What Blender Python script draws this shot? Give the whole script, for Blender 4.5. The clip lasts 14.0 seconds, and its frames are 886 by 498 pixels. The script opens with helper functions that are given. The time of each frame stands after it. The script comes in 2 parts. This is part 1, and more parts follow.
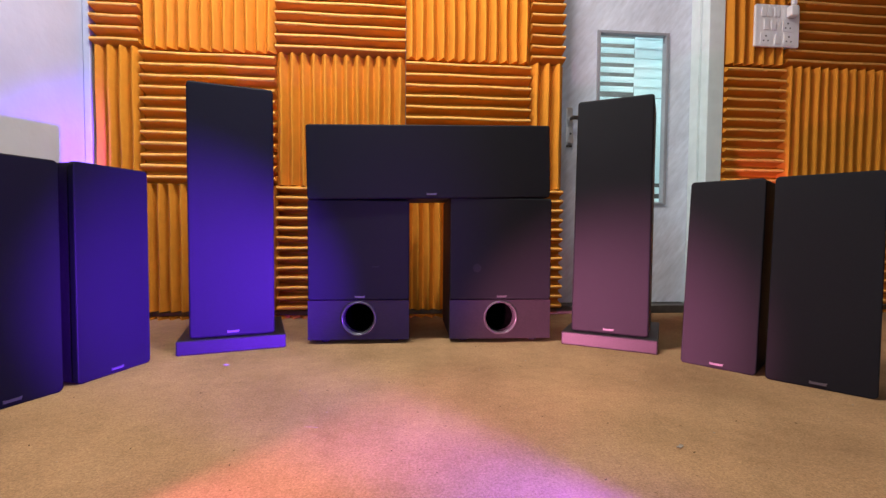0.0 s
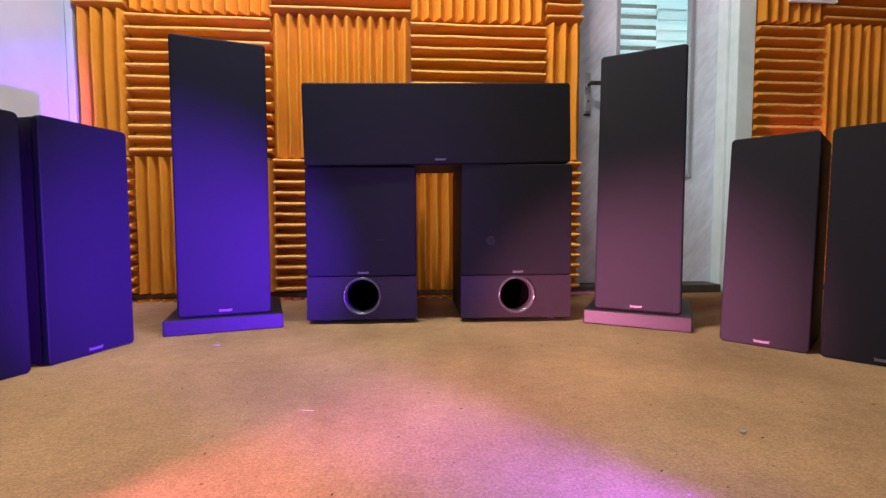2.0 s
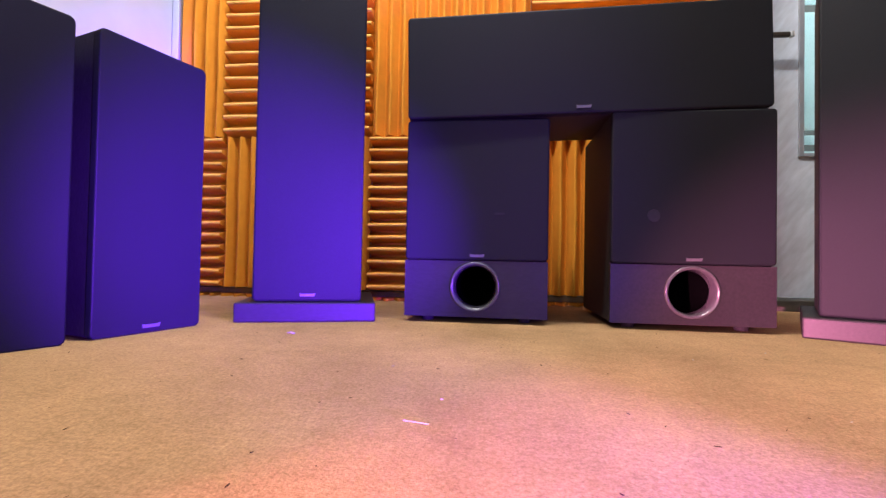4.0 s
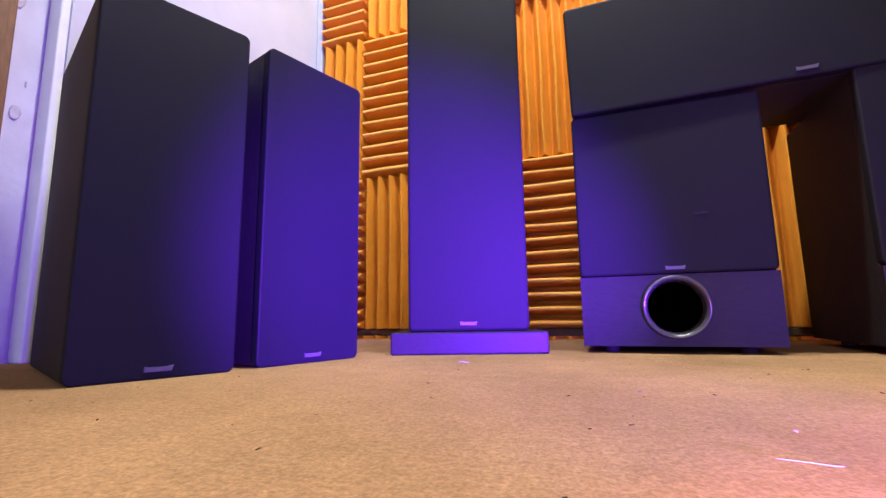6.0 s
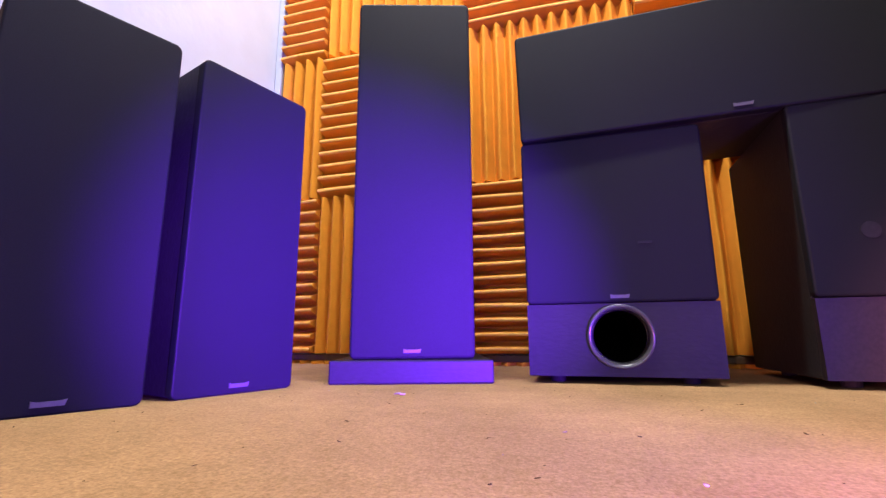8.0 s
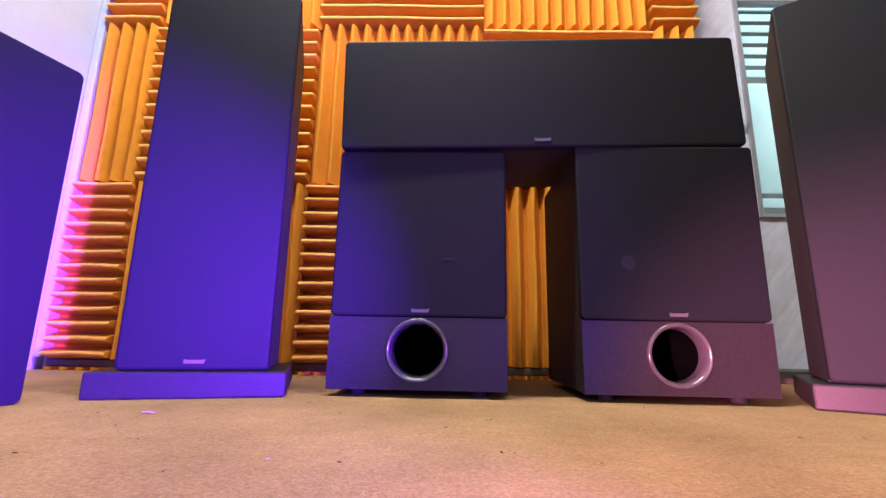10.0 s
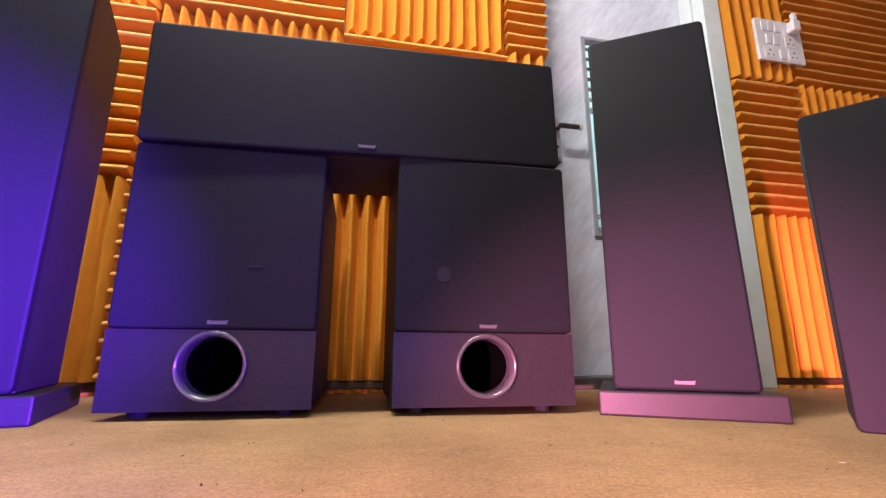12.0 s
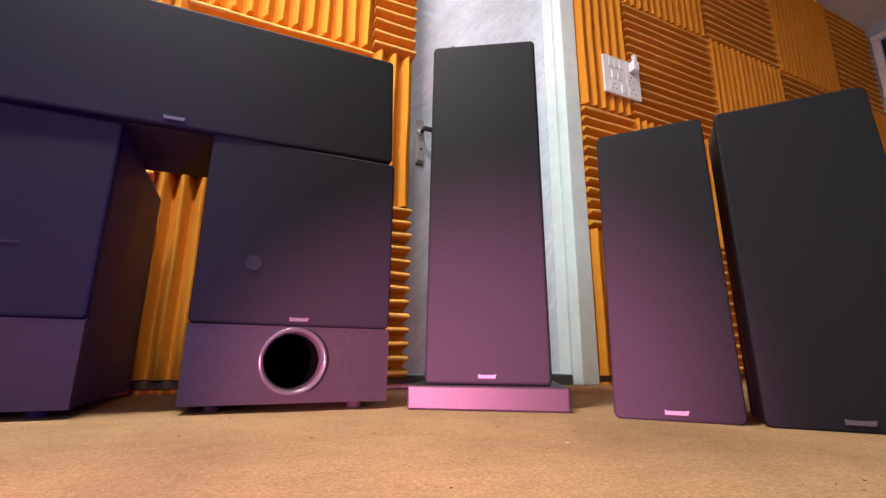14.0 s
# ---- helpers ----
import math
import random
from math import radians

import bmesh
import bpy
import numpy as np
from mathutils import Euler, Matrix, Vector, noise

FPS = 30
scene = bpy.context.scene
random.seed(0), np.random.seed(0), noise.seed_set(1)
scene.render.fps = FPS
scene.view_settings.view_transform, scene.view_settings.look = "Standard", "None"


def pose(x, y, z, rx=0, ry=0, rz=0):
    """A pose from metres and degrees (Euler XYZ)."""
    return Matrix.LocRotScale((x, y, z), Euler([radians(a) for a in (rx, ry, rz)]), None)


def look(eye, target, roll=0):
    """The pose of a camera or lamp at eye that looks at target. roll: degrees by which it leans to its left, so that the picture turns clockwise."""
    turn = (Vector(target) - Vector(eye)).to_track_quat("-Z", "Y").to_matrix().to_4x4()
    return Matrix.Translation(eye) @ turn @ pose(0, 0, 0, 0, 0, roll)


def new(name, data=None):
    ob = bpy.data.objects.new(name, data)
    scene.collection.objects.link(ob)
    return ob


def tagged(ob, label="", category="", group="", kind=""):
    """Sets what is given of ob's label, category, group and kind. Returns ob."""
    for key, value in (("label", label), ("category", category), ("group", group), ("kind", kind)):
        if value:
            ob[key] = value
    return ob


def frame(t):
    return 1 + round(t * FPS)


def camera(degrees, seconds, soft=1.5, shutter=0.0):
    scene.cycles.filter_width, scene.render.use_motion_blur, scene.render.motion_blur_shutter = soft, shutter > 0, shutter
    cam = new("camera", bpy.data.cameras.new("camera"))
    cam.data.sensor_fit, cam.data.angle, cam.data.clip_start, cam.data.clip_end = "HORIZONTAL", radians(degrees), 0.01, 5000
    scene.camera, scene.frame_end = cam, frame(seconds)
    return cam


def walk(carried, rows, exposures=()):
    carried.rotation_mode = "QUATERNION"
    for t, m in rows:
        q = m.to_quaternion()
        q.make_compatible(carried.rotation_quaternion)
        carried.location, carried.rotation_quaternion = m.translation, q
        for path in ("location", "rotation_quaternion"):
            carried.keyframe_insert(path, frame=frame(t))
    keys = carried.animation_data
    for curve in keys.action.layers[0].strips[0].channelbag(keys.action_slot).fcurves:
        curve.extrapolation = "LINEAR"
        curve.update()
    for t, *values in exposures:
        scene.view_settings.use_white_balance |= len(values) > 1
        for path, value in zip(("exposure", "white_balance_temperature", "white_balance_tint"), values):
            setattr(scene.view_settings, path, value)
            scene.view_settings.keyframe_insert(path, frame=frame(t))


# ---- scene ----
cam = camera(89.3, 14.0, soft=1.4)
PATH = [
    (0, (0.082, 0.144, 0.413), (0.267, 2.134, 0.337), 0.4),
    (0.5, (0.082, 0.144, 0.411), (0.267, 2.134, 0.329), 0.2),
    (1, (0.083, 0.168, 0.384), (0.262, 2.158, 0.298), 0.3),
    (1.5, (0.085, 0.209, 0.365), (0.261, 2.198, 0.251), 0.2),
    (2, (0.081, 0.283, 0.337), (0.238, 2.274, 0.225), -0.1),
    (2.5, (0.07, 0.366, 0.312), (0.207, 2.36, 0.227), -1.7),
    (3, (0.06, 0.457, 0.289), (0.087, 2.456, 0.256), -1.9),
    (3.5, (0.027, 0.553, 0.236), (-0.072, 2.551, 0.244), -1.0),
    (4, (-0.031, 0.642, 0.168), (-0.247, 2.63, 0.205), 1.1),
    (4.2, (-0.064, 0.666, 0.151), (-0.351, 2.645, 0.194), 1.2),
    (6.3, (-0.213, 0.783, 0.084), (-0.89, 2.64, 0.388), -1.0),
    (6.5, (-0.216, 0.786, 0.086), (-0.881, 2.647, 0.388), -1.1),
    (7, (-0.208, 0.795, 0.097), (-0.858, 2.662, 0.398), -1.1),
    (7.5, (-0.189, 0.808, 0.096), (-0.803, 2.677, 0.456), -0.8),
    (10, (-0.006, 0.863, 0.114), (-0.043, 2.822, 0.514), 1.1),
    (10.5, (0.049, 0.872, 0.118), (0.129, 2.83, 0.519), 0.5),
    (11, (0.1, 0.876, 0.124), (0.29, 2.825, 0.532), 0.2),
    (11.5, (0.137, 0.883, 0.124), (0.417, 2.817, 0.551), 0.2),
    (12, (0.18, 0.879, 0.121), (0.559, 2.79, 0.57), 0.3),
    (12.5, (0.23, 0.873, 0.112), (0.707, 2.76, 0.572), -0.2),
    (13, (0.279, 0.864, 0.106), (0.89, 2.712, 0.569), -0.6),
    (13.5, (0.313, 0.859, 0.103), (1.026, 2.668, 0.571), -0.2),
    (14, (0.345, 0.849, 0.103), (1.146, 2.62, 0.573), 0.5),
]
walk(cam, [(t, look(eye, target, roll)) for t, eye, target, roll in PATH], exposures=((0, -0.31), (3, -0.31), (4, 0.06), (6.5, 0.14), (7.5, 0.2), (10, 0.15), (11.5, 0.05), (12.5, 0.2), (14, 0.24)))

# ---- light ----
world = bpy.data.worlds.new("world")
scene.world = world
world.use_nodes = True
world.node_tree.nodes["Background"].inputs["Color"].default_value = (0.75, 0.85, 1.0, 1)
world.node_tree.nodes["Background"].inputs["Strength"].default_value = 0.3


def area_lamp(name, eye, target, sx, sy, power, colour):
    data = bpy.data.lights.new(name, "AREA")
    data.shape, data.size, data.size_y = "RECTANGLE", sx, sy
    data.energy, data.color = power, colour
    new(name, data).matrix_world = look(eye, target)


def spot_lamp(name, eye, target, degrees, power, colour, radius=0.022):
    data = bpy.data.lights.new(name, "SPOT")
    data.spot_size, data.spot_blend, data.shadow_soft_size = radians(degrees), 1.0, radius
    data.energy, data.color = power, colour
    new(name, data).matrix_world = look(eye, target)


# frontal light from an assumed, unseen opening behind the camera, an assumed tube under the ceiling, and the daylit
# passage behind the door
area_lamp("assumed_window_light", (-0.30, -2.68, 1.35), (-0.30, 1.0, 0.9), 1.66, 1.26, 36, (0.80, 0.90, 1.0))
area_lamp("tube_light", (-0.20, 1.46, 2.58), (-0.20, 1.58, 0), 1.2, 0.10, 82, (1.0, 0.97, 0.93))
area_lamp("tube_light_upper_half", (-0.20, 1.46, 2.585), (-0.20, 1.46, 3), 1.2, 0.10, 14, (1.0, 0.97, 0.93))
area_lamp("passage_daylight", (1.4, 3.5, 2.72), (1.35, 2.5, 0.9), 1.6, 0.5, 170, (0.85, 0.97, 1.0))
# two stage wash lamps on the floor, crossing: each lights the far side
for name, eye, target, colour, power in (
    ("wash_on_left_tower", (0.72, 0.38, 0.011), (-0.61, 1.72, 0.22), (0.175, 0.022, 1.0), 4000),
    ("wash_on_right_tower", (-0.60, 0.43, 0.011), (0.83, 1.70, 0.04), (0.59, 0.165, 0.31), 2300),
):
    spot_lamp(name, eye, target, 33, power, colour)
    spot_lamp(name + "_spill", eye, (target[0], target[1], 0.45), 72, power * 0.05, colour)


# ---- materials ----
def mat(name, colour, rough=0.6, metal=0.0, scale=20.0, spread=0.25, bump=0.0, bump_scale=200.0, big=2.0, big_spread=0.12, spec=0.5, stretch=(1, 1, 1), rand=0.0, extra=()):
    """Two scales of variation in the base colour, and a fine relief."""
    m = bpy.data.materials.new(name)
    m.use_nodes = True
    nt = m.node_tree
    nd, lk = nt.nodes, nt.links
    b = nd["Principled BSDF"]
    b.inputs["Roughness"].default_value, b.inputs["Metallic"].default_value = rough, metal
    b.inputs["Specular IOR Level"].default_value = spec
    tc = nd.new("ShaderNodeTexCoord")
    mp = nd.new("ShaderNodeMapping")
    mp.inputs["Scale"].default_value = stretch
    lk.new(tc.outputs["Object"], mp.inputs["Vector"])
    value = None
    for sc, sp, det in ((scale, spread, 4.0), (big, big_spread, 3.0), *extra):
        n = nd.new("ShaderNodeTexNoise")
        n.inputs["Scale"].default_value, n.inputs["Detail"].default_value = sc, det
        lk.new(mp.outputs["Vector"], n.inputs["Vector"])
        r = nd.new("ShaderNodeMapRange")
        r.inputs["From Min"].default_value, r.inputs["From Max"].default_value = 0.3, 0.7
        r.inputs["To Min"].default_value, r.inputs["To Max"].default_value = 1 - sp, 1 + sp
        lk.new(n.outputs["Fac"], r.inputs["Value"])
        if value is None:
            value = r.outputs["Result"]
        else:
            mu = nd.new("ShaderNodeMath")
            mu.operation = "MULTIPLY"
            lk.new(value, mu.inputs[0]), lk.new(r.outputs["Result"], mu.inputs[1])
            value = mu.outputs["Value"]
    if rand:
        oi = nd.new("ShaderNodeObjectInfo")
        r = nd.new("ShaderNodeMapRange")
        r.inputs["To Min"].default_value, r.inputs["To Max"].default_value = 1 - rand, 1 + rand
        lk.new(oi.outputs["Random"], r.inputs["Value"])
        mu = nd.new("ShaderNodeMath")
        mu.operation = "MULTIPLY"
        lk.new(value, mu.inputs[0]), lk.new(r.outputs["Result"], mu.inputs[1])
        value = mu.outputs["Value"]
    v = nd.new("ShaderNodeVectorMath")
    v.operation = "SCALE"
    v.inputs[0].default_value = colour
    lk.new(value, v.inputs["Scale"])
    lk.new(v.outputs["Vector"], b.inputs["Base Color"])
    if bump:
        n = nd.new("ShaderNodeTexNoise")
        n.inputs["Scale"].default_value, n.inputs["Detail"].default_value = bump_scale, 5.0
        lk.new(mp.outputs["Vector"], n.inputs["Vector"])
        bp = nd.new("ShaderNodeBump")
        bp.inputs["Strength"].default_value, bp.inputs["Distance"].default_value = bump, min(0.01, 1.2 / bump_scale)
        lk.new(n.outputs["Fac"], bp.inputs["Height"])
        lk.new(bp.outputs["Normal"], b.inputs["Normal"])
    return m


FOAM = mat("orange_foam", (0.66, 0.258, 0.024), 0.85, scale=25, spread=0.05, bump=0.05, bump_scale=300, big=1.5, big_spread=0.10, spec=0.2, rand=0.06)
# paler foam that paints the lit look of the ridge tips
LIT_TIP_FOAM = mat("lit_foam_tips", (0.82, 0.43, 0.11), 0.9, scale=40, spread=0.10, bump=0.05, bump_scale=300, big=2.0, big_spread=0.12, spec=0.1, rand=0.06)
CARPET = mat("brown_carpet", (0.325, 0.196, 0.100), 0.98, scale=210, spread=0.20, bump=0.25, bump_scale=420, big=2.6, big_spread=0.18, spec=0.03, extra=((450.0, 0.16, 2.0), (90.0, 0.08, 3.0), (30.0, 0.06, 3.0), (11.0, 0.06, 3.0), (5.0, 0.07, 3.0)))
CLOTH = mat("black_grille_cloth", (0.0048, 0.0064, 0.0084), 0.66, scale=500, spread=0.25, bump=0.10, bump_scale=900, big=3, big_spread=0.10, spec=0.20)
ASH = mat("black_ash_vinyl", (0.0115, 0.0115, 0.0135), 0.5, spec=0.24, scale=160, spread=0.15, bump=0.07, bump_scale=160, big=4, big_spread=0.08, stretch=(0.4, 1, 1))
LEATHERETTE = mat("black_leatherette", (0.016, 0.0145, 0.016), 0.46, spec=0.28, scale=160, spread=0.2, bump=0.10, bump_scale=330, big=4, big_spread=0.1)
CABINET = mat("black_cabinet", (0.012, 0.013, 0.013), 0.6, spec=0.3, scale=80, spread=0.25, bump=0.12, bump_scale=150, big=3, big_spread=0.12)
RING = mat("dark_chrome_plastic", (0.10, 0.10, 0.105), 0.18, metal=0.5, scale=40, spread=0.1, big=3, big_spread=0.05)
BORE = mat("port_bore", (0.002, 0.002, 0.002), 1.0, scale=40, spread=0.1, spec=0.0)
BADGE = mat("silver_badge", (0.11, 0.11, 0.12), 0.55, metal=0.5, scale=90, spread=0.1)
CAP_GLINT = mat("faint_cap_glint", (0.013, 0.0145, 0.017), 0.55, spec=0.22, scale=120, spread=0.2)
RUBBER = mat("black_rubber", (0.010, 0.010, 0.010), 0.8, spec=0.2)
PLASTER = mat("white_wall_paint", (0.47, 0.515, 0.58), 0.75, scale=9, spread=0.03, bump=0.12, bump_scale=40, big=1.2, big_spread=0.05)
OLD_PLASTER = mat("patchy_wall_paint", (0.53, 0.55, 0.60), 0.85, scale=14, spread=0.07, bump=0.3, bump_scale=25, big=3.5, big_spread=0.07)
PEELED = mat("bare_grey_plaster", (0.44, 0.43, 0.47), 0.9, scale=60, spread=0.2)
CEILING = mat("ceiling_paint", (0.80, 0.80, 0.80), 0.85, scale=6, spread=0.03)
FRAME = mat("pale_green_frame_paint", (0.66, 0.75, 0.745), 0.45, scale=18, spread=0.05, bump=0.05, bump_scale=60, big=3, big_spread=0.04)
DARK_TRIM = mat("dark_trim", (0.055, 0.048, 0.042), 0.6, scale=30, spread=0.25)
FOOT_SHADE = mat("dark_brown_foot_shade", (0.10, 0.048, 0.018), 0.6, scale=30, spread=0.25)
STEEL = mat("brushed_steel", (0.62, 0.61, 0.60), 0.35, metal=0.65, scale=120, spread=0.1, stretch=(1, 1, 8))
BROWN_METAL = mat("dark_handle", (0.10, 0.085, 0.075), 0.35, metal=0.8, scale=60, spread=0.1)
WHITE_PLASTIC = mat("white_plastic", (0.82, 0.82, 0.83), 0.28, scale=30, spread=0.02)
GREY_PLASTIC = mat("grey_plastic", (0.30, 0.31, 0.34), 0.4, scale=30, spread=0.05)
BROWN_PANEL = mat("brown_panel", (0.16, 0.085, 0.035), 0.6, scale=30, spread=0.2, stretch=(6, 6, 1))
LITTER = mat("paper_scraps", (0.27, 0.23, 0.18), 0.9, scale=30, spread=0.2)
CHIP = mat("dark_crumbs", (0.045, 0.026, 0.014), 1.0, scale=30, spread=0.3, spec=0.02)
SLAT = mat("white_slat", (0.72, 0.82, 0.82), 0.5, scale=20, spread=0.03)
PASSAGE = mat("passage_wall", (0.62, 0.70, 0.70), 0.7, scale=10, spread=0.05)
DARK_GLASS = mat("dark_window_glass", (0.02, 0.035, 0.06), 0.06, scale=3, spread=0.2)


def let_through(m, amount):
    """Thin sheets that pass some of the light behind them."""
    nd, lk = m.node_tree.nodes, m.node_tree.links
    out = [n for n in nd if n.bl_idname == "ShaderNodeOutputMaterial"][0]
    back, mix = nd.new("ShaderNodeBsdfTranslucent"), nd.new("ShaderNodeMixShader")
    back.inputs["Color"].default_value = (0.74, 0.86, 0.87, 1)
    mix.inputs["Fac"].default_value = amount
    lk.new(nd["Principled BSDF"].outputs["BSDF"], mix.inputs[1])
    lk.new(back.outputs["BSDF"], mix.inputs[2])
    lk.new(mix.outputs["Shader"], out.inputs["Surface"])


let_through(SLAT, 0.5)


def marble_material():
    """Grey laminate with slanting pale and dark streaks."""
    m = mat("grey_marble_laminate", (0.66, 0.71, 0.80), 0.40, scale=16, spread=0.10, big=5, big_spread=0.08, stretch=(0.28, 1, 1.0), bump=0.08, bump_scale=60)
    nd, lk = m.node_tree.nodes, m.node_tree.links
    mp = [n for n in nd if n.bl_idname == "ShaderNodeMapping"][0]
    mp.vector_type = "TEXTURE"
    mp.inputs["Rotation"].default_value = (0, radians(38), 0)
    return m


MARBLE = marble_material()
GLASS = bpy.data.materials.new("clear_glass")
GLASS.use_nodes = True
g = GLASS.node_tree.nodes["Principled BSDF"]
g.inputs["Base Color"].default_value = (0.93, 0.98, 0.97, 1)
g.inputs["Roughness"].default_value, g.inputs["Transmission Weight"].default_value = 0.02, 1.0
g.inputs["IOR"].default_value = 1.05


# ---- builders ----
def mesh_of(name, bm, material, smooth=False):
    me = bpy.data.meshes.new(name)
    bmesh.ops.recalc_face_normals(bm, faces=bm.faces[:])
    bm.to_mesh(me)
    bm.free()
    me.materials.append(material)
    for p in me.polygons:
        p.use_smooth = smooth
    return me


def part(name, bm, material, parent=None, label="", m=None, smooth=False):
    ob = new(name, bm if isinstance(bm, bpy.types.Mesh) else mesh_of(name, bm, material, smooth))
    ob.parent = parent
    if m is not None:
        ob.matrix_basis = m
    return tagged(ob, label)


def box(x0, x1, y0, y1, z0, z1, bevel=0.0, bm=None, segments=2):
    bm = bm or bmesh.new()
    made = bmesh.ops.create_cube(bm, size=1.0, matrix=Matrix.Translation(((x0 + x1) / 2, (y0 + y1) / 2, (z0 + z1) / 2)) @ Matrix.Diagonal((x1 - x0, y1 - y0, z1 - z0, 1)))
    if bevel:
        edges = list({e for v in made["verts"] for e in v.link_edges})
        bmesh.ops.bevel(bm, geom=edges, offset=bevel, segments=segments, affect="EDGES", profile=0.5)
    return bm


def lathe(points, n=48, m=None):
    """A ring of n steps round the local y axis from (radius, y) points."""
    bm = bmesh.new()
    rings = []
    for r, y in points:
        rings.append([bm.verts.new((r * math.cos(2 * math.pi * i / n), y, r * math.sin(2 * math.pi * i / n))) for i in range(n)])
    for a, b in zip(rings, rings[1:]):
        for i in range(n):
            bm.faces.new((a[i], a[(i + 1) % n], b[(i + 1) % n], b[i]))
    if m is not None:
        bm.transform(m)
    return bm


def rounded_panel(w, z0, z1, y0, y1, corner, edge=0.004, holes=()):
    """An upright panel with rounded corners and softened front edge; front at y0."""
    bm = bmesh.new()
    loop = []
    for cx, cz, a0 in ((w / 2 - corner, z1 - corner, 0), (-w / 2 + corner, z1 - corner, 90), (-w / 2 + corner, z0 + corner, 180), (w / 2 - corner, z0 + corner, 270)):
        for k in range(6):
            a = radians(a0 + 18 * k)
            loop.append((cx, cz, math.cos(a), math.sin(a)))
    rings = []
    for inset, y in ((0, y1), (0, y0 + edge), (edge * 0.3, y0 + edge * 0.3), (edge, y0)):
        rings.append([bm.verts.new((cx + (corner - inset) * c, y, cz + (corner - inset) * s)) for cx, cz, c, s in loop])
    n = len(loop)
    for a, b in zip(rings, rings[1:]):
        for i in range(n):
            bm.faces.new((a[i], a[(i + 1) % n], b[(i + 1) % n], b[i]))
    bm.faces.new(rings[-1])
    bm.faces.new(rings[0][::-1])
    return bm


def badge_mesh():
    """A small plate with slanted upper end and a raised rim."""
    bm = bmesh.new()
    outline = [(-0.0215, -0.0045), (0.0195, -0.0045), (0.0225, 0.0045), (0.0130, 0.0030), (-0.0140, 0.0030), (-0.0215, 0.0048)]
    back = [bm.verts.new((x * 0.86, 0, z * 0.9)) for x, z in outline]
    front = [bm.verts.new((x * 0.84, -0.002, z * 0.84)) for x, z in outline]
    for i in range(len(outline)):
        j = (i + 1) % len(outline)
        bm.faces.new((back[i], back[j], front[j], front[i]))
    bm.faces.new(front)
    bm.faces.new(back[::-1])
    return mesh_of("badge", bm, BADGE)


BADGE_MESH = badge_mesh()


def stand_at(left, right, z=0.0):
    """The pose of a box whose front lower edge runs between two floor points."""
    (ax, ay), (bx, by) = left, right
    return pose((ax + bx) / 2, (ay + by) / 2, z, 0, 0, math.degrees(math.atan2(by - ay, bx - ax)))


def thing(name, m, label, category, group=""):
    ob = new(name)
    ob.empty_display_size = 0.05
    ob.matrix_basis = m
    return tagged(ob, label, category, group)


def raked(bm, rake):
    """Leans a part back: metres of shift for each metre of height."""
    for v in bm.verts:
        v.co.y += rake * v.co.z
    return bm


def box_speaker(name, m, w, h, d, label, group, rake=0.0):
    """A cabinet with a full cloth grille and a badge low on it."""
    sp = thing(name, m, label, "loudspeaker", group)
    part("cabinet", raked(box(-w / 2 + 0.002, w / 2 - 0.002, 0.020, d, 0.003, h - 0.003, 0.004), rake), CABINET, sp, "black vinyl cabinet")
    part("grille", raked(rounded_panel(w, 0.0, h, 0.0, 0.017, 0.012, 0.003), rake), CLOTH, sp, "black cloth grille")
    part("badge", BADGE_MESH, None, sp, "small silver badge", pose(0.0, -0.001, 0.015))
    return sp


# ---- setting ----
X0, X1, Y0, Y1, TOP = -1.375, 4.78, -2.6, 2.345, 2.75
part("floor", box(X0 - 0.3, X1 + 0.3, Y0 - 0.3, Y1 + 0.25, -0.12, 0.0), CARPET)
tagged(bpy.data.objects["floor"], "worn brown carpet with crumbs and scraps", "floor", kind="structure")


def wall(name, bm, material, label, category="wall"):
    return tagged(part(name, bm, material), label, category, kind="structure")


DOOR_L, DOOR_R, DOOR_TOP = 0.80, 1.62, 2.08
bm = box(-1.75, DOOR_L - 0.02, Y1, Y1 + 0.2, 0, TOP)
box(DOOR_R + 0.02, X1 + 0.2, Y1, Y1 + 0.2, 0, TOP, bm=bm)
box(DOOR_L - 0.02, DOOR_R + 0.02, Y1, Y1 + 0.2, DOOR_TOP + 0.02, TOP, bm=bm)
wall_north = wall("wall_north", bm, PLASTER, "painted wall clad with orange acoustic foam tiles")
bm = box(X0 - 0.3, X0, Y0 - 0.2, Y1 + 0.2, 0, TOP)
wall("wall_west", bm, OLD_PLASTER, "white wall with patchy peeling paint")
wall("wall_west_panel", box(X0 + 0.0005, -1.328, 1.3805, Y1 - 0.001, 0, TOP - 0.004), PLASTER, "smooth white wall panel standing proud of the old wall")
WIN_Y0, WIN_Y1, WIN_Z0, WIN_Z1 = 1.30, 2.272, 2.10, 2.64
bm = box(X1, X1 + 0.2, Y0 - 0.2, WIN_Y0, 0, TOP)
box(X1, X1 + 0.2, WIN_Y1, Y1 + 0.2, 0, TOP, bm=bm)
box(X1, X1 + 0.2, WIN_Y0, WIN_Y1, 0, WIN_Z0, bm=bm)
box(X1, X1 + 0.2, WIN_Y0, WIN_Y1, WIN_Z1, TOP, bm=bm)
wall("wall_east", bm, PLASTER, "white painted wall with a window")
# unseen opening, added so that the frontal lamp has a source
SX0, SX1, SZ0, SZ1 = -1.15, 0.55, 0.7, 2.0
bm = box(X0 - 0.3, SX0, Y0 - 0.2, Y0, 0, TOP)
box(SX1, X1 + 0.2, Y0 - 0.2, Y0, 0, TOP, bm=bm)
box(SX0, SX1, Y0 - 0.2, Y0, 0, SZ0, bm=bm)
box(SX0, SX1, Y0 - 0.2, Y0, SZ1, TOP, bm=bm)
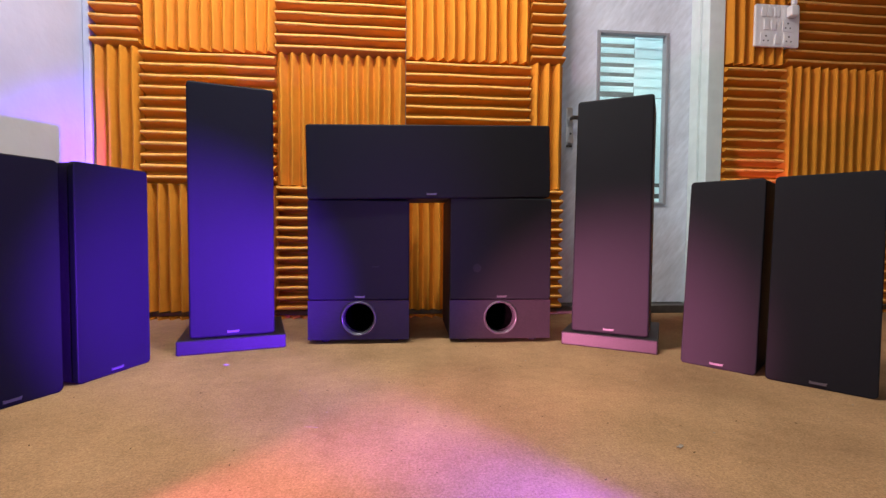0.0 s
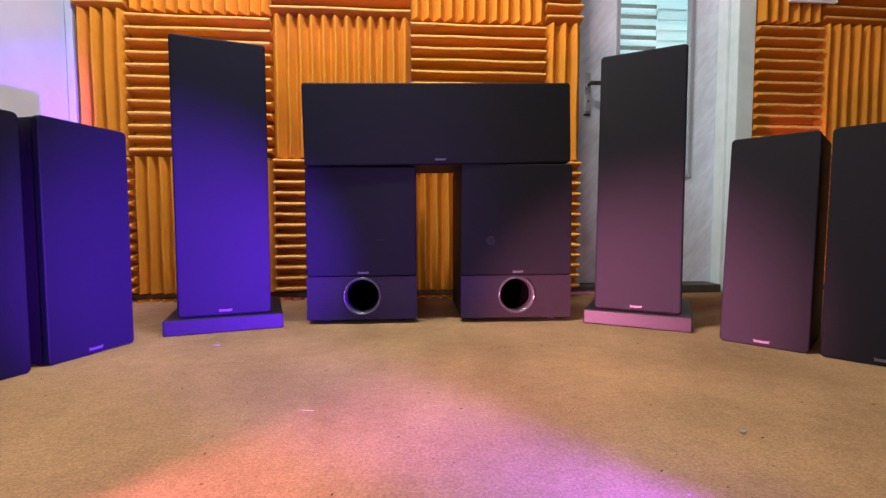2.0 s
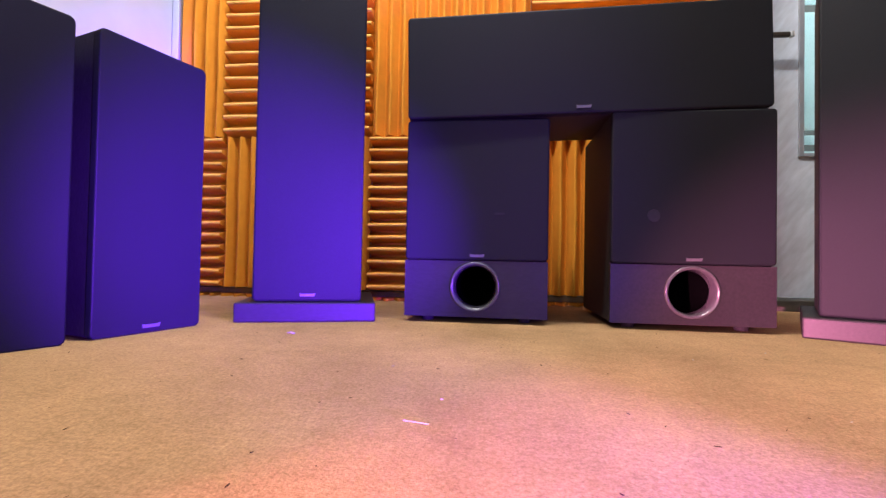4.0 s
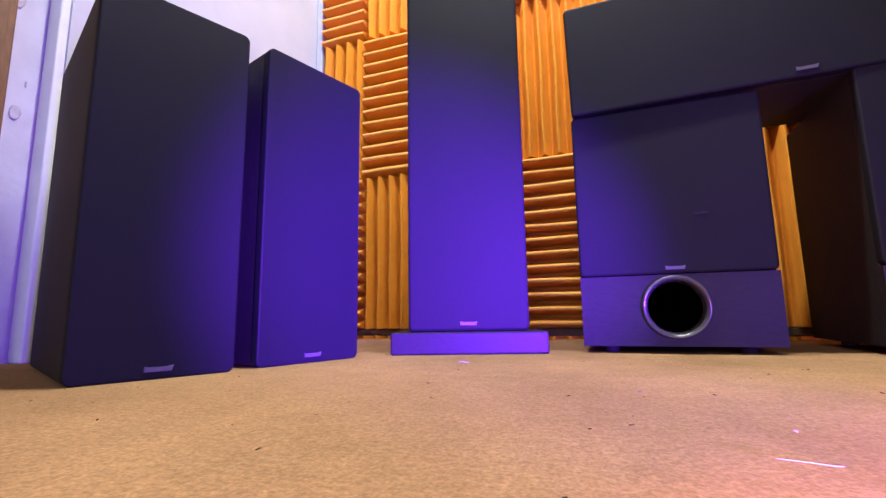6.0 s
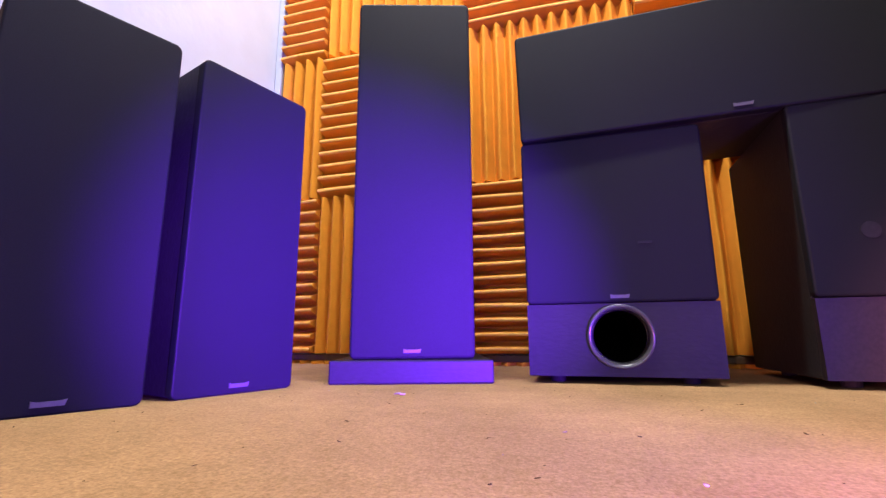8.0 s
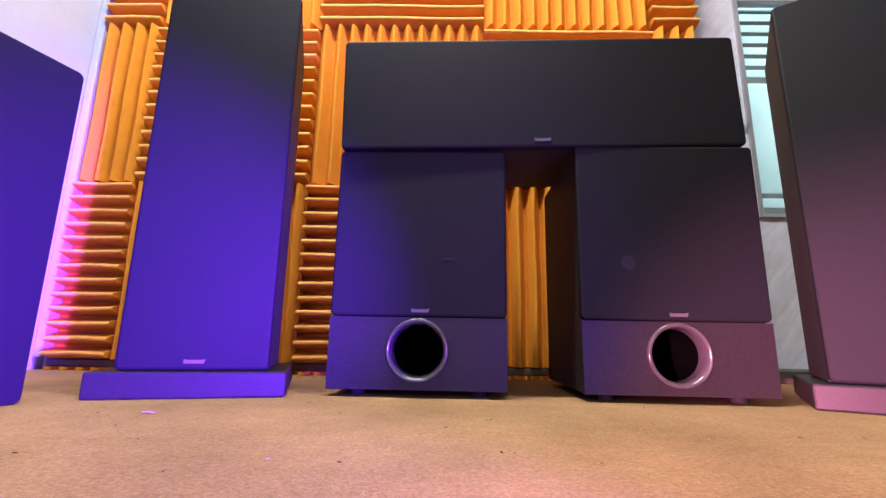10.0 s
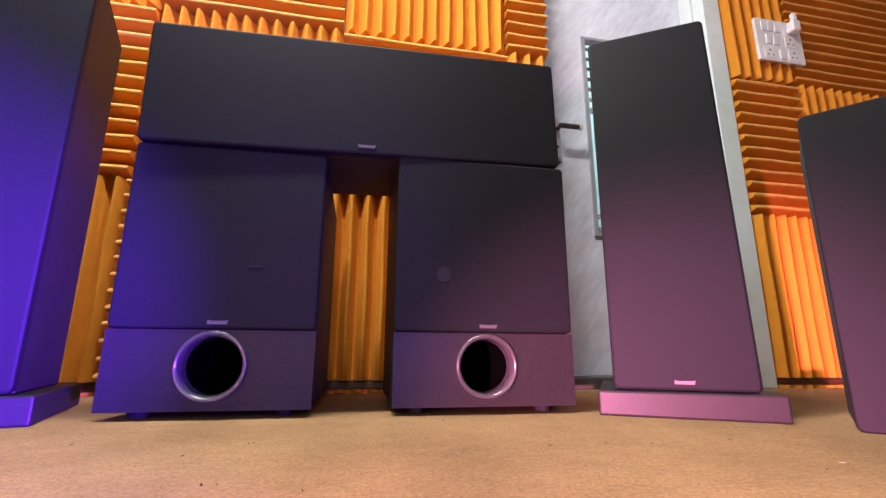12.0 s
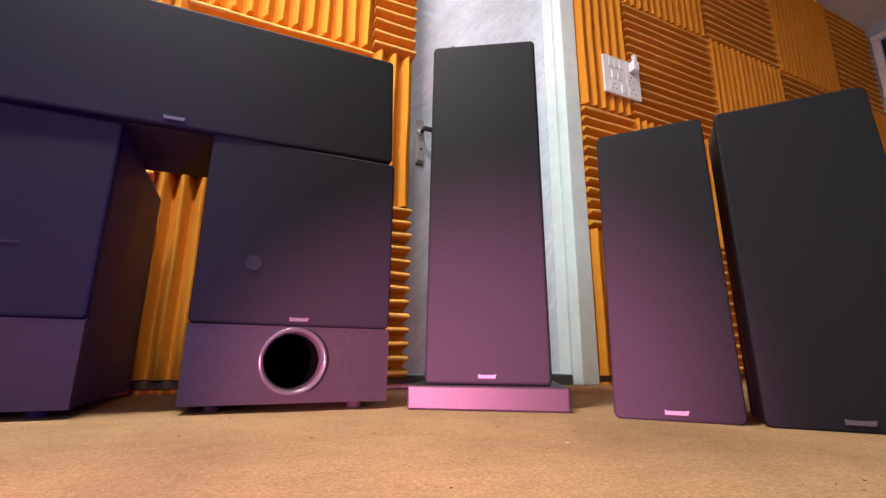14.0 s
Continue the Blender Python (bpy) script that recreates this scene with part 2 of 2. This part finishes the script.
wall("wall_south", bm, PLASTER, "plain white unseen wall with an assumed opening for the frontal lamp")
wall("ceiling", box(-1.75, X1 + 0.2, Y0 - 0.2, Y1 + 0.2, TOP, TOP + 0.1), CEILING, "plain white ceiling", "ceiling")

# window of the east wall
win = tagged(new("window_1"), "white framed window with dark panes", "window", kind="structure")
win.matrix_basis = pose(X1, 0, 0)
for z0, z1 in ((WIN_Z0, WIN_Z0 + 0.05), (WIN_Z1 - 0.05, WIN_Z1)):
    part("frame_rail", box(-0.03, 0.05, WIN_Y0, WIN_Y1, z0, z1, 0.004), WHITE_PLASTIC, win)
for y in (WIN_Y0, (WIN_Y0 + WIN_Y1) / 2 - 0.025, WIN_Y1 - 0.05):
    part("frame_stile", box(-0.025, 0.045, y, y + 0.05, WIN_Z0 + 0.051, WIN_Z1 - 0.051, 0.004), WHITE_PLASTIC, win)
for y0, y1 in ((WIN_Y0 + 0.05, (WIN_Y0 + WIN_Y1) / 2 - 0.025), ((WIN_Y0 + WIN_Y1) / 2 + 0.025, WIN_Y1 - 0.05)):
    part("pane", box(0.005, 0.013, y0, y1, WIN_Z0 + 0.05, WIN_Z1 - 0.05), DARK_GLASS, win)

# brown panel on the near end of the west wall, and the edge strip of the smooth panel
brown = tagged(part("wall_panel", box(X0 + 0.002, X0 + 0.035, -0.6, 1.29, 0.0, TOP - 0.004, 0.004), BROWN_PANEL), "dark brown upright panel on the white wall", "panel", kind="structure")
tagged(part("jamb_trim", box(X0 + 0.0005, -1.330, 1.360, 1.380, 0.0, TOP - 0.004, 0.004), FRAME), "pale green painted edge strip of the panel", "trim", kind="structure")
tagged(part("corner_trim", box(-1.325, -1.297, 2.300, 2.343, 0.04, TOP - 0.004, 0.003), PLASTER), "narrow white strip beside the foam", "trim", kind="structure")
# dark brown strip that paints the shaded band below the foam
for x0, x1 in ((-1.296, 0.86), (1.71, X1 - 0.002)):
    tagged(part("baseboard", box(x0, x1, 2.318, 2.343, 0.012, 0.034, 0.003), FOOT_SHADE), "low dark strip standing in for shade under the foam", "baseboard", kind="structure")

# spots where the paint has come off near the edge of the west wall
for y, z, r, k in ((1.322, 0.53, 0.020, 1), (1.295, 0.455, 0.008, 2), (1.300, 0.80, 0.034, 3), (1.300, 0.20, 0.012, 4), (1.335, 0.60, 0.006, 5), (1.27, 0.36, 0.005, 6)):
    bm = bmesh.new()
    ring = [(r * (0.8 + 0.2 * math.sin(2 * math.pi * i / 11 * 2 + k) + 0.08 * math.sin(5 * i)), 2 * math.pi * i / 11) for i in range(11)]
    low = [bm.verts.new((X0 + 0.0005, y + 0.6 * q * math.cos(a), z + 1.2 * q * math.sin(a))) for q, a in ring]
    top = [bm.verts.new((X0 + 0.0025, y + 0.5 * q * math.cos(a), z + 1.1 * q * math.sin(a))) for q, a in ring]
    for i in range(11):
        bm.faces.new((low[i], low[(i + 1) % 11], top[(i + 1) % 11], top[i]))
    bm.faces.new(top)
    tagged(part("peeled_patch", bm, PEELED), "grey patch where wall paint has peeled", "wall patch", kind="structure")

# passage seen through the door's glass
bm = box(-0.2, 3.0, 4.2, 4.3, -0.1, 2.8)
box(-0.3, -0.2, Y1 + 0.2, 4.3, -0.1, 2.8, bm=bm)
box(3.0, 3.1, Y1 + 0.2, 4.3, -0.1, 2.8, bm=bm)
box(-0.3, 3.1, Y1 + 0.2, 4.3, 2.8, 2.9, bm=bm)
wall("passage_wall", bm, PASSAGE, "pale daylit wall of the passage behind the door")
shutter = thing("slatted_shutter", pose(1.34, 2.515, 0), "white slatted shutter close behind the door's glass", "shutter")
for k in range(17):
    z = 1.160 + 0.0515 * k
    part("slat", box(-0.275, 0.0, 0, 0.006, z + 0.021, z + 0.0512, 0.002), SLAT, shutter)
    part("slat", box(0.001, 0.265, -0.004 + 0.004 * (k % 2), 0.0 + 0.004 * (k % 2), z - 0.006, z + 0.0515, 0.0015), SLAT, shutter)
part("lower_board", box(-0.275, 0.265, 0.004, 0.012, 0.690, 1.1535, 0.002), SLAT, shutter, "plain white board")
for z0, z1 in ((0.632, 0.668), (0.500, 0.606)):
    part("slat", box(-0.275, 0.265, 0, 0.006, z0, z1, 0.002), SLAT, shutter)
for x in (-0.285, 0.266):
    part("upright", box(x, x + 0.009, -0.006, 0.014, 0.045, 2.06, 0.002), SLAT, shutter)
# added dark sheet so that the gaps between the slats look dim
tagged(part("passage_dim_backing", box(0.6, 2.6, 4.05, 4.10, 0.0, 2.75), DARK_TRIM), "added dark sheet standing in for the dim passage and its plants", "wall", kind="structure")

# ---- door ----
door = tagged(new("door_1"), "closed grey marbled door with a narrow glass light", "door", kind="structure")
GX0, GX1, GZ0, GZ1, DY = 1.095, 1.48, 0.565, 1.465, 2.43
bm = box(DOOR_L + 0.005, GX0, DY, DY + 0.035, 0.045, DOOR_TOP - 0.01)
box(GX1, DOOR_R - 0.012, DY, DY + 0.035, 0.045, DOOR_TOP - 0.01, bm=bm)
box(GX0, GX1, DY, DY + 0.035, 0.045, GZ0, bm=bm)
box(GX0, GX1, DY, DY + 0.035, GZ1, DOOR_TOP - 0.01, bm=bm)
part("leaf", bm, MARBLE, door, "grey marbled laminate leaf")
for n, a in (("glass_bead", (GX0 - 0.004, GX0 + 0.014, GZ0, GZ1)), ("glass_bead", (GX1 - 0.014, GX1 + 0.004, GZ0, GZ1)), ("glass_bead", (GX0 + 0.0145, GX1 - 0.0145, GZ0, GZ0 + 0.014)), ("glass_bead", (GX0 + 0.0145, GX1 - 0.0145, GZ1 - 0.014, GZ1))):
    part(n, box(a[0], a[1], DY - 0.008, DY + 0.03, a[2], a[3], 0.002), GREY_PLASTIC, door)
pane = part("pane", box(GX0 + 0.014, GX1 - 0.014, DY + 0.012, DY + 0.016, GZ0 + 0.014, GZ1 - 0.014), GLASS, door)
pane.visible_shadow = False
handle = part("handle_plate", box(0.932, 0.966, DY - 0.007, DY, 0.868, 1.062, 0.004), STEEL, door, "tall steel handle plate")
part("lever_rose", lathe([(0.0005, -0.012), (0.0125, -0.012), (0.0145, -0.009), (0.0145, 0.0)], 24, Matrix.Translation((0.950, DY - 0.0072, 1.000))), STEEL, handle, smooth=True)
bm = box(0.943, 0.957, DY - 0.052, DY - 0.019, 0.993, 1.007, 0.003)
box(0.943, 1.030, DY - 0.060, DY - 0.044, 0.990, 1.009, 0.005, bm=bm)
part("lever", bm, BROWN_METAL, handle, "dark lever with a bright tip")
part("lever_tip", box(1.0305, 1.042, DY - 0.061, DY - 0.043, 0.989, 1.010, 0.003), STEEL, handle)
part("lock_cover", rounded_panel(0.030, 0.874, 0.962, -0.016, -0.0072, 0.013, 0.004), STEEL, handle, "bright cover over the lock", pose(0.951, DY, 0))
part("keyhole", lathe([(0.0005, -0.0012), (0.0055, -0.0012), (0.0055, 0.0)], 16, Matrix.Translation((0.951, DY - 0.0162, 0.925))), DARK_TRIM, handle)
part("plate_shoe", box(0.9335, 0.9645, DY - 0.009, DY - 0.0001, 0.858, 0.8675, 0.002), DARK_TRIM, handle)
frame_ob = tagged(new("door_frame"), "pale green painted door frame", "trim", kind="structure")
part("jamb", box(DOOR_R, DOOR_R + 0.085, 2.305, 2.50, 0.0, DOOR_TOP + 0.085, 0.004), FRAME, frame_ob)
part("jamb", box(DOOR_L - 0.05, DOOR_L, 2.346, 2.50, 0.0, DOOR_TOP + 0.085, 0.004), FRAME, frame_ob)
part("stop", box(DOOR_R - 0.014, DOOR_R - 0.0005, 2.36, 2.428, 0.0, DOOR_TOP, 0.002), FRAME, frame_ob)
part("head", box(DOOR_L + 0.0005, DOOR_R - 0.0005, 2.31, 2.50, DOOR_TOP + 0.001, DOOR_TOP + 0.085, 0.004), FRAME, frame_ob)
part("threshold", box(DOOR_L + 0.0005, DOOR_R - 0.015, 2.346, 2.50, 0.0, 0.04, 0.004), DARK_TRIM, frame_ob, "dark threshold")

# ---- speakers ----
def subwoofer(m, w, h, d, label, mark, panel_material):
    """A box with cloth above, a grained panel with a flared port below, on four feet."""
    sub = thing("subwoofer", m, label, "subwoofer", "pair of subwoofers under the long speaker")
    z0, split = 0.015, 0.160
    cab = box(-w / 2 + 0.001, w / 2 - 0.001, 0.020, d, z0, h - 0.001, 0.004)
    bmesh.ops.delete(cab, geom=[f for f in cab.faces if f.normal.y < -0.99 and f.calc_area() > 0.01], context="FACES")
    part("cabinet", cab, CABINET, sub, "black vinyl cabinet")
    part("grille", rounded_panel(w, split + 0.0015, h, 0.0, 0.0195, 0.010, 0.005), CLOTH, sub, "black cloth grille")
    r, cx, cz, n = 0.064, 0.0, 0.094, 48
    # lower panel with a round hole
    bm = bmesh.new()
    edge, hole = [], []
    for i in range(n):
        a = 2 * math.pi * i / n + math.pi / n
        c, s = math.cos(a), math.sin(a)
        hole.append((cx + (r - 0.004) * c, cz + (r - 0.004) * s))
        k = min((w / 2 - cx if c > 0 else w / 2 + cx) / max(abs(c), 1e-6), (split - cz if s > 0 else cz - z0) / max(abs(s), 1e-6))
        edge.append((cx + k * c, cz + k * s))
    for corner in ((w / 2, split), (-w / 2, split), (-w / 2, z0), (w / 2, z0)):
        i = min(range(n), key=lambda q: (edge[q][0] - corner[0]) ** 2 + (edge[q][1] - corner[1]) ** 2)
        edge[i] = corner
    fe = [bm.verts.new((x, 0.002, z)) for x, z in edge]
    fh = [bm.verts.new((x, 0.002, z)) for x, z in hole]
    be = [bm.verts.new((x, 0.0195, z)) for x, z in edge]
    for i in range(n):
        j = (i + 1) % n
        bm.faces.new((fe[i], fe[j], fh[j], fh[i]))
        bm.faces.new((fe[i], be[i], be[j], fe[j]))
    panel = part("port_panel", bm, panel_material, sub, "black wood-grain lower panel")
    part("port_ring", lathe([(r, 0.003), (r + 0.0005, -0.003), (r - 0.002, -0.006), (r - 0.006, -0.0055), (r - 0.009, -0.001), (r - 0.0115, 0.012), (r - 0.0125, 0.030)], 64, Matrix.Translation((cx, 0, cz))), RING, panel, "glossy dark port ring", smooth=True)
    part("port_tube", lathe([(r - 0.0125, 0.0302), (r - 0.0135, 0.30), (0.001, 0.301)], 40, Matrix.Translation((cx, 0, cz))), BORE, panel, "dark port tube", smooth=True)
    part("badge", BADGE_MESH, None, sub, "small silver badge", pose(0.004, -0.001, split + 0.014))
    # glint of the driver's cap, drawn as a slightly lighter shape on the cloth
    if mark == "dash":
        part("cap_glint", box(0.047, 0.073, -0.0012, 0.0005, 0.281, 0.285), CAP_GLINT, sub, "faint dash painted as a driver cap's glint")
    else:
        part("cap_glint", lathe([(0.0004, -0.0012), (0.015, -0.001), (0.0155, 0.0006)], 28, Matrix.Translation((-0.09, 0, 0.280))), CAP_GLINT, sub, "faint disc painted as a driver cap's glint")
    for fx in (-w / 2 + 0.055, w / 2 - 0.055):
        for fy in (0.05, d - 0.05):
            part("foot", lathe([(0.0005, 0.0), (0.014, 0.0), (0.016, 0.003), (0.016, 0.0155), (0.0005, 0.0156)], 20, pose(fx, fy, 0, 90)), RUBBER, sub)
    return sub


subwoofer(stand_at((-0.256, 1.800), (0.111, 1.795)), 0.367, 0.527, 0.46, "black subwoofer with cloth front and round port", "dash", ASH)
subwoofer(stand_at((0.262, 1.790), (0.643, 1.784)), 0.381, 0.540, 0.36, "black subwoofer with grained port panel", "", LEATHERETTE)

cen = thing("center_speaker", pose(0.192, 1.786, 0.5355, 0, -1.25, 0), "long black center speaker lying across two subwoofers", "loudspeaker")
part("cabinet", box(-0.444, 0.444, 0.020, 0.27, 0.0, 0.265, 0.004), CABINET, cen, "black vinyl cabinet")
part("grille", rounded_panel(0.891, 0.0, 0.267, 0.0, 0.0195, 0.010, 0.005), CLOTH, cen, "black cloth grille")
part("badge", BADGE_MESH, None, cen, "small silver badge", pose(0.0, -0.001, 0.016))


def tower(m, w, h, d, pw, pd, label, rake=0.0, plinth_material=ASH):
    tw = thing("tower_speaker", m, label, "loudspeaker", "pair of tall tower speakers")
    part("plinth", box(-pw / 2, pw / 2, 0.0, pd, 0.0, 0.048, 0.004), plinth_material, tw, "low black plinth board")
    body = part("cabinet", raked(box(-w / 2 + 0.001, w / 2 - 0.001, 0.045, 0.025 + d, 0.0485, h - 0.002, 0.004), rake), CABINET, tw, "black vinyl cabinet")
    part("grille", raked(rounded_panel(w, 0.0490, h, 0.025, 0.0445, 0.012, 0.006), rake), CLOTH, tw, "black cloth grille")
    part("badge", BADGE_MESH, None, tw, "small silver badge", pose(0.0, 0.024, 0.066))
    return tw


tower(stand_at((-0.650, 1.667), (-0.325, 1.766)), 0.268, 0.905, 0.30, 0.340, 0.36, "tall black tower speaker on a wide plinth")
tower(stand_at((0.674, 1.749), (0.950, 1.578)), 0.264, 0.908, 0.30, 0.324, 0.36, "tall black tower speaker before the marbled door", 0.07, LEATHERETTE)

GROUP = "four surround speakers at the sides"
box_speaker("surround_speaker", stand_at((-0.862, 1.162), (-0.776, 1.362)), 0.216, 0.585, 0.39, "black box speaker with cloth front on the carpet", GROUP)
box_speaker("surround_speaker", stand_at((-0.770, 1.402), (-0.700, 1.616)), 0.224, 0.592, 0.30, "black box speaker with cloth front beside the tower", GROUP)
box_speaker("surround_speaker", stand_at((0.978, 1.496), (1.107, 1.342)), 0.203, 0.580, 0.26, "black box speaker with cloth front near the door", GROUP, 0.11)
box_speaker("surround_speaker", stand_at((1.118, 1.322), (1.269, 1.142)), 0.234, 0.580, 0.15, "black box speaker with cloth front by the foam wall", GROUP, 0.11)

# ---- switchboard ----
board = thing("switchboard", pose(1.955, 2.268, 1.457), "white modular switchboard with plug on the foam wall", "switchboard")
part("plate", rounded_panel(0.238, -0.104, 0.104, 0.0, 0.012, 0.008, 0.003), WHITE_PLASTIC, board)
part("back_box", box(-0.10, 0.10, 0.0125, 0.07, -0.088, 0.088), WHITE_PLASTIC, board)
for i, (cx, cz) in enumerate(((-0.075, 0.065), (-0.045, 0.065), (-0.005, 0.065), (-0.06, 0.0), (-0.022, 0.0), (0.0, -0.068))):
    part("rocker_switch", box(cx - 0.013, cx + 0.013, -0.0035, 0.0005, cz - 0.022, cz + 0.022, 0.0015), WHITE_PLASTIC, board)
for cx, cz in ((0.055, 0.0), (-0.062, -0.066), (0.062, -0.066)):
    socket = part("socket", rounded_panel(0.058, cz - 0.028, cz + 0.028, -0.0018, 0.0, 0.006, 0.0008), WHITE_PLASTIC, board, m=pose(cx, 0, 0))
    for hx, hz, r in ((0, 0.013, 0.0045), (-0.012, -0.010, 0.0038), (0.012, -0.010, 0.0038)):
        part("pin_hole", lathe([(0.0005, -0.0024), (r, -0.0023), (r, -0.0014)], 14, Matrix.Translation((hx, 0, cz + hz))), DARK_TRIM, socket)
plug = thing("plug_adapter", pose(2.015, 2.265, 1.522), "white plug adapter in the switchboard's socket", "plug")
part("body", box(-0.020, 0.020, -0.036, -0.0005, -0.028, 0.024, 0.006), WHITE_PLASTIC, plug)
part("cable_boot", box(-0.010, 0.012, -0.034, -0.014, 0.0245, 0.062, 0.006), WHITE_PLASTIC, plug)

# ---- scraps on the carpet ----
random.seed(5)
bm, dark = bmesh.new(), bmesh.new()
for k in range(620):
    x, y = random.uniform(-1.2, 2.2), random.uniform(0.15, 1.75)
    target = bm if random.random() < 0.24 else dark
    s = random.choice((0.0007, 0.0009, 0.0011, 0.0014))
    q = pose(x, y, s * 0.25, random.uniform(-20, 20), random.uniform(-20, 20), random.uniform(0, 360)) @ Matrix.Diagonal((s * random.uniform(1, 3.6), s, s * 0.22, 1))
    bmesh.ops.create_icosphere(target, subdivisions=1, radius=1.0, matrix=q)
tagged(part("paper_crumbs", bm, LITTER), "tiny pale scraps scattered on the carpet", "crumbs", kind="stuff")
tagged(part("dark_crumbs", dark, CHIP), "tiny dark crumbs scattered on the carpet", "crumbs", kind="stuff")


def scrap(x, y, turn, length, width, label, name="paper_scrap"):
    bm = bmesh.new()
    n, thick = 6, min(0.0009, width * 0.4)
    rows = []
    for i in range(n + 1):
        u = i / n - 0.5
        lift = thick + 0.0001 + width * 0.3 * abs(math.sin(3 * u + x * 9))
        wd = width * (1 - 0.5 * abs(u)) * (1 + 0.25 * math.sin(7 * u + y * 5))
        rows.append([bm.verts.new((u * length, s * wd / 2, lift + dz)) for s, dz in ((-1, 0), (1, 0), (1, -thick), (-1, -thick))])
    for a, b in zip(rows, rows[1:]):
        for j in range(4):
            bm.faces.new((a[j], a[(j + 1) % 4], b[(j + 1) % 4], b[j]))
    bm.faces.new(rows[0]), bm.faces.new(rows[-1][::-1])
    return tagged(part(name, bm, LITTER, m=pose(x, y, 0, 0, 0, turn)), label, "scrap")


scrap(-0.450, 1.557, 15, 0.018, 0.009, "torn white paper scrap on the carpet")
scrap(-0.105, 1.095, -12, 0.030, 0.0007, "pale wood splinter on the carpet", "wood_splinter")
scrap(0.62, 0.95, 40, 0.018, 0.008, "torn white paper scrap on the carpet")

# ---- foam tiles ----
FOAM_CACHE = {}


def foam_mesh(w, h, upright, step=0.0, top=0.0):
    """A sheet of foam wedges, peaks towards -y, its back on y = 0; the wedges run upright or level.
    step: the wedges' spacing where the sheet is cut through one of them, whose peak then lies at top under the upper edge."""
    key = (round(w, 3), round(h, 3), upright, step)
    if key in FOAM_CACHE:
        return FOAM_CACHE[key]
    across, along = (w, h) if upright else (h, w)
    count = max(1, round(across / 0.0502))
    pitch = across / count
    steps = max(2, round(along / 0.1))
    rnd = random.Random(len(FOAM_CACHE))
    level = ((0.0, 0.004), (0.10, 0.007), (0.24, 0.032), (0.35, 0.0530), (0.395, 0.0575), (0.45, 0.0592), (0.50, 0.0596), (0.55, 0.0592), (0.605, 0.0575), (0.65, 0.0530), (0.76, 0.032), (0.90, 0.007))
    soft = ((0.0, 0.018), (0.08, 0.021), (0.24, 0.038), (0.36, 0.0520), (0.43, 0.0580), (0.50, 0.0600), (0.57, 0.0580), (0.64, 0.0520), (0.76, 0.038), (0.92, 0.021))
    shift = 0.0
    if step:
        pitch = step
        shift = (across - top - pitch / 2) % pitch
    ring = [((i + u) * pitch + shift, dpt, i + 1) for i in range(-1, count + 2) for u, dpt in (soft if upright else level)]
    profile = []
    for p0, p1 in zip(ring, ring[1:]):
        for edge in (0.0, across):
            if p0[0] < edge - 1e-6 and p1[0] > edge + 1e-6:
                f = (edge - p0[0]) / (p1[0] - p0[0])
                profile.append((edge, p0[1] + f * (p1[1] - p0[1]), p0[2]))
        if -1e-6 <= p1[0] <= across + 1e-6:
            profile.append(p1)
    sway = [rnd.uniform(0, 6.28) for _ in range(count + 4)]
    bm = bmesh.new()
    rows = []
    for k in range(steps + 1):
        v = along * k / steps
        row = []
        for a, dpt, i in profile:
            wob = 0.0018 * math.sin(9 * v / max(along, 0.3) + sway[i]) * (dpt - 0.008) / 0.053
            dd = dpt + 0.0015 * math.sin(5 * v + sway[i] * 2) * (dpt > 0.05)
            p = (a + wob, v) if upright else (v, a + wob)
            row.append(bm.verts.new((p[0], -dd, p[1])))
        rows.append(row)
    for r0, r1 in zip(rows, rows[1:]):
        for j in range(len(profile) - 1):
            bm.faces.new((r0[j], r0[j + 1], r1[j + 1], r1[j]))
    for row in (rows[0], rows[-1]):
        base = []
        for vtx in row:
            base.append(bm.verts.new((vtx.co.x, 0, vtx.co.z)))
        for j in range(len(row) - 1):
            bm.faces.new((row[j], row[j + 1], base[j + 1], base[j]))
    for j in (0, len(profile) - 1):
        s0, s1 = rows[0][j].co, rows[-1][j].co
        bm.faces.new([bm.verts.new(c) for c in ((s0.x, s0.y, s0.z), (s1.x, s1.y, s1.z), (s1.x, 0, s1.z), (s0.x, 0, s0.z))])
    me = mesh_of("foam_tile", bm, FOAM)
    me.materials.append(LIT_TIP_FOAM)
    # level wedges only: the highlight along their peaks is put into the colour
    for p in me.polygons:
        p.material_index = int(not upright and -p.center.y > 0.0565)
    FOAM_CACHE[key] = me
    return me


def foam_field(columns, rows, first_upright, step=0.0, top=0.0):
    for i, (x0, x1) in enumerate(zip(columns, columns[1:])):
        for j, (z0, z1) in enumerate(zip(rows, rows[1:])):
            upright = (i + j) % 2 == first_upright
            gap = 0.0015
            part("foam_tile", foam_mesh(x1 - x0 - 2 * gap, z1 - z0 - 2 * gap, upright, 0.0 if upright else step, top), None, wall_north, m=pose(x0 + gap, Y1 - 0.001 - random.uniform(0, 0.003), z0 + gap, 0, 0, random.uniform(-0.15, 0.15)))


random.seed(11)
foam_field((-1.293, -1.085, -0.497, 0.082, 0.704, 0.872), (0.036, 0.624), 1, 0.0466, 0.011)
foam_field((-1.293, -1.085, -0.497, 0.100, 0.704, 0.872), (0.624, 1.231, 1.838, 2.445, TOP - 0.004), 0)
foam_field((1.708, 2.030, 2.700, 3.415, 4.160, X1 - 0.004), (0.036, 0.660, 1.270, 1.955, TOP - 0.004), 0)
# cut strips of the same foam lying along the foot of the wall
for x0, x1 in ((-1.293, -0.497), (-0.495, 0.100), (0.102, 0.704), (1.710, 2.640), (2.642, 3.860)):
    part("foam_strip", foam_mesh(x1 - x0, 0.010, True), None, wall_north, m=pose(x0, Y1 - 0.0015, 0.0008))
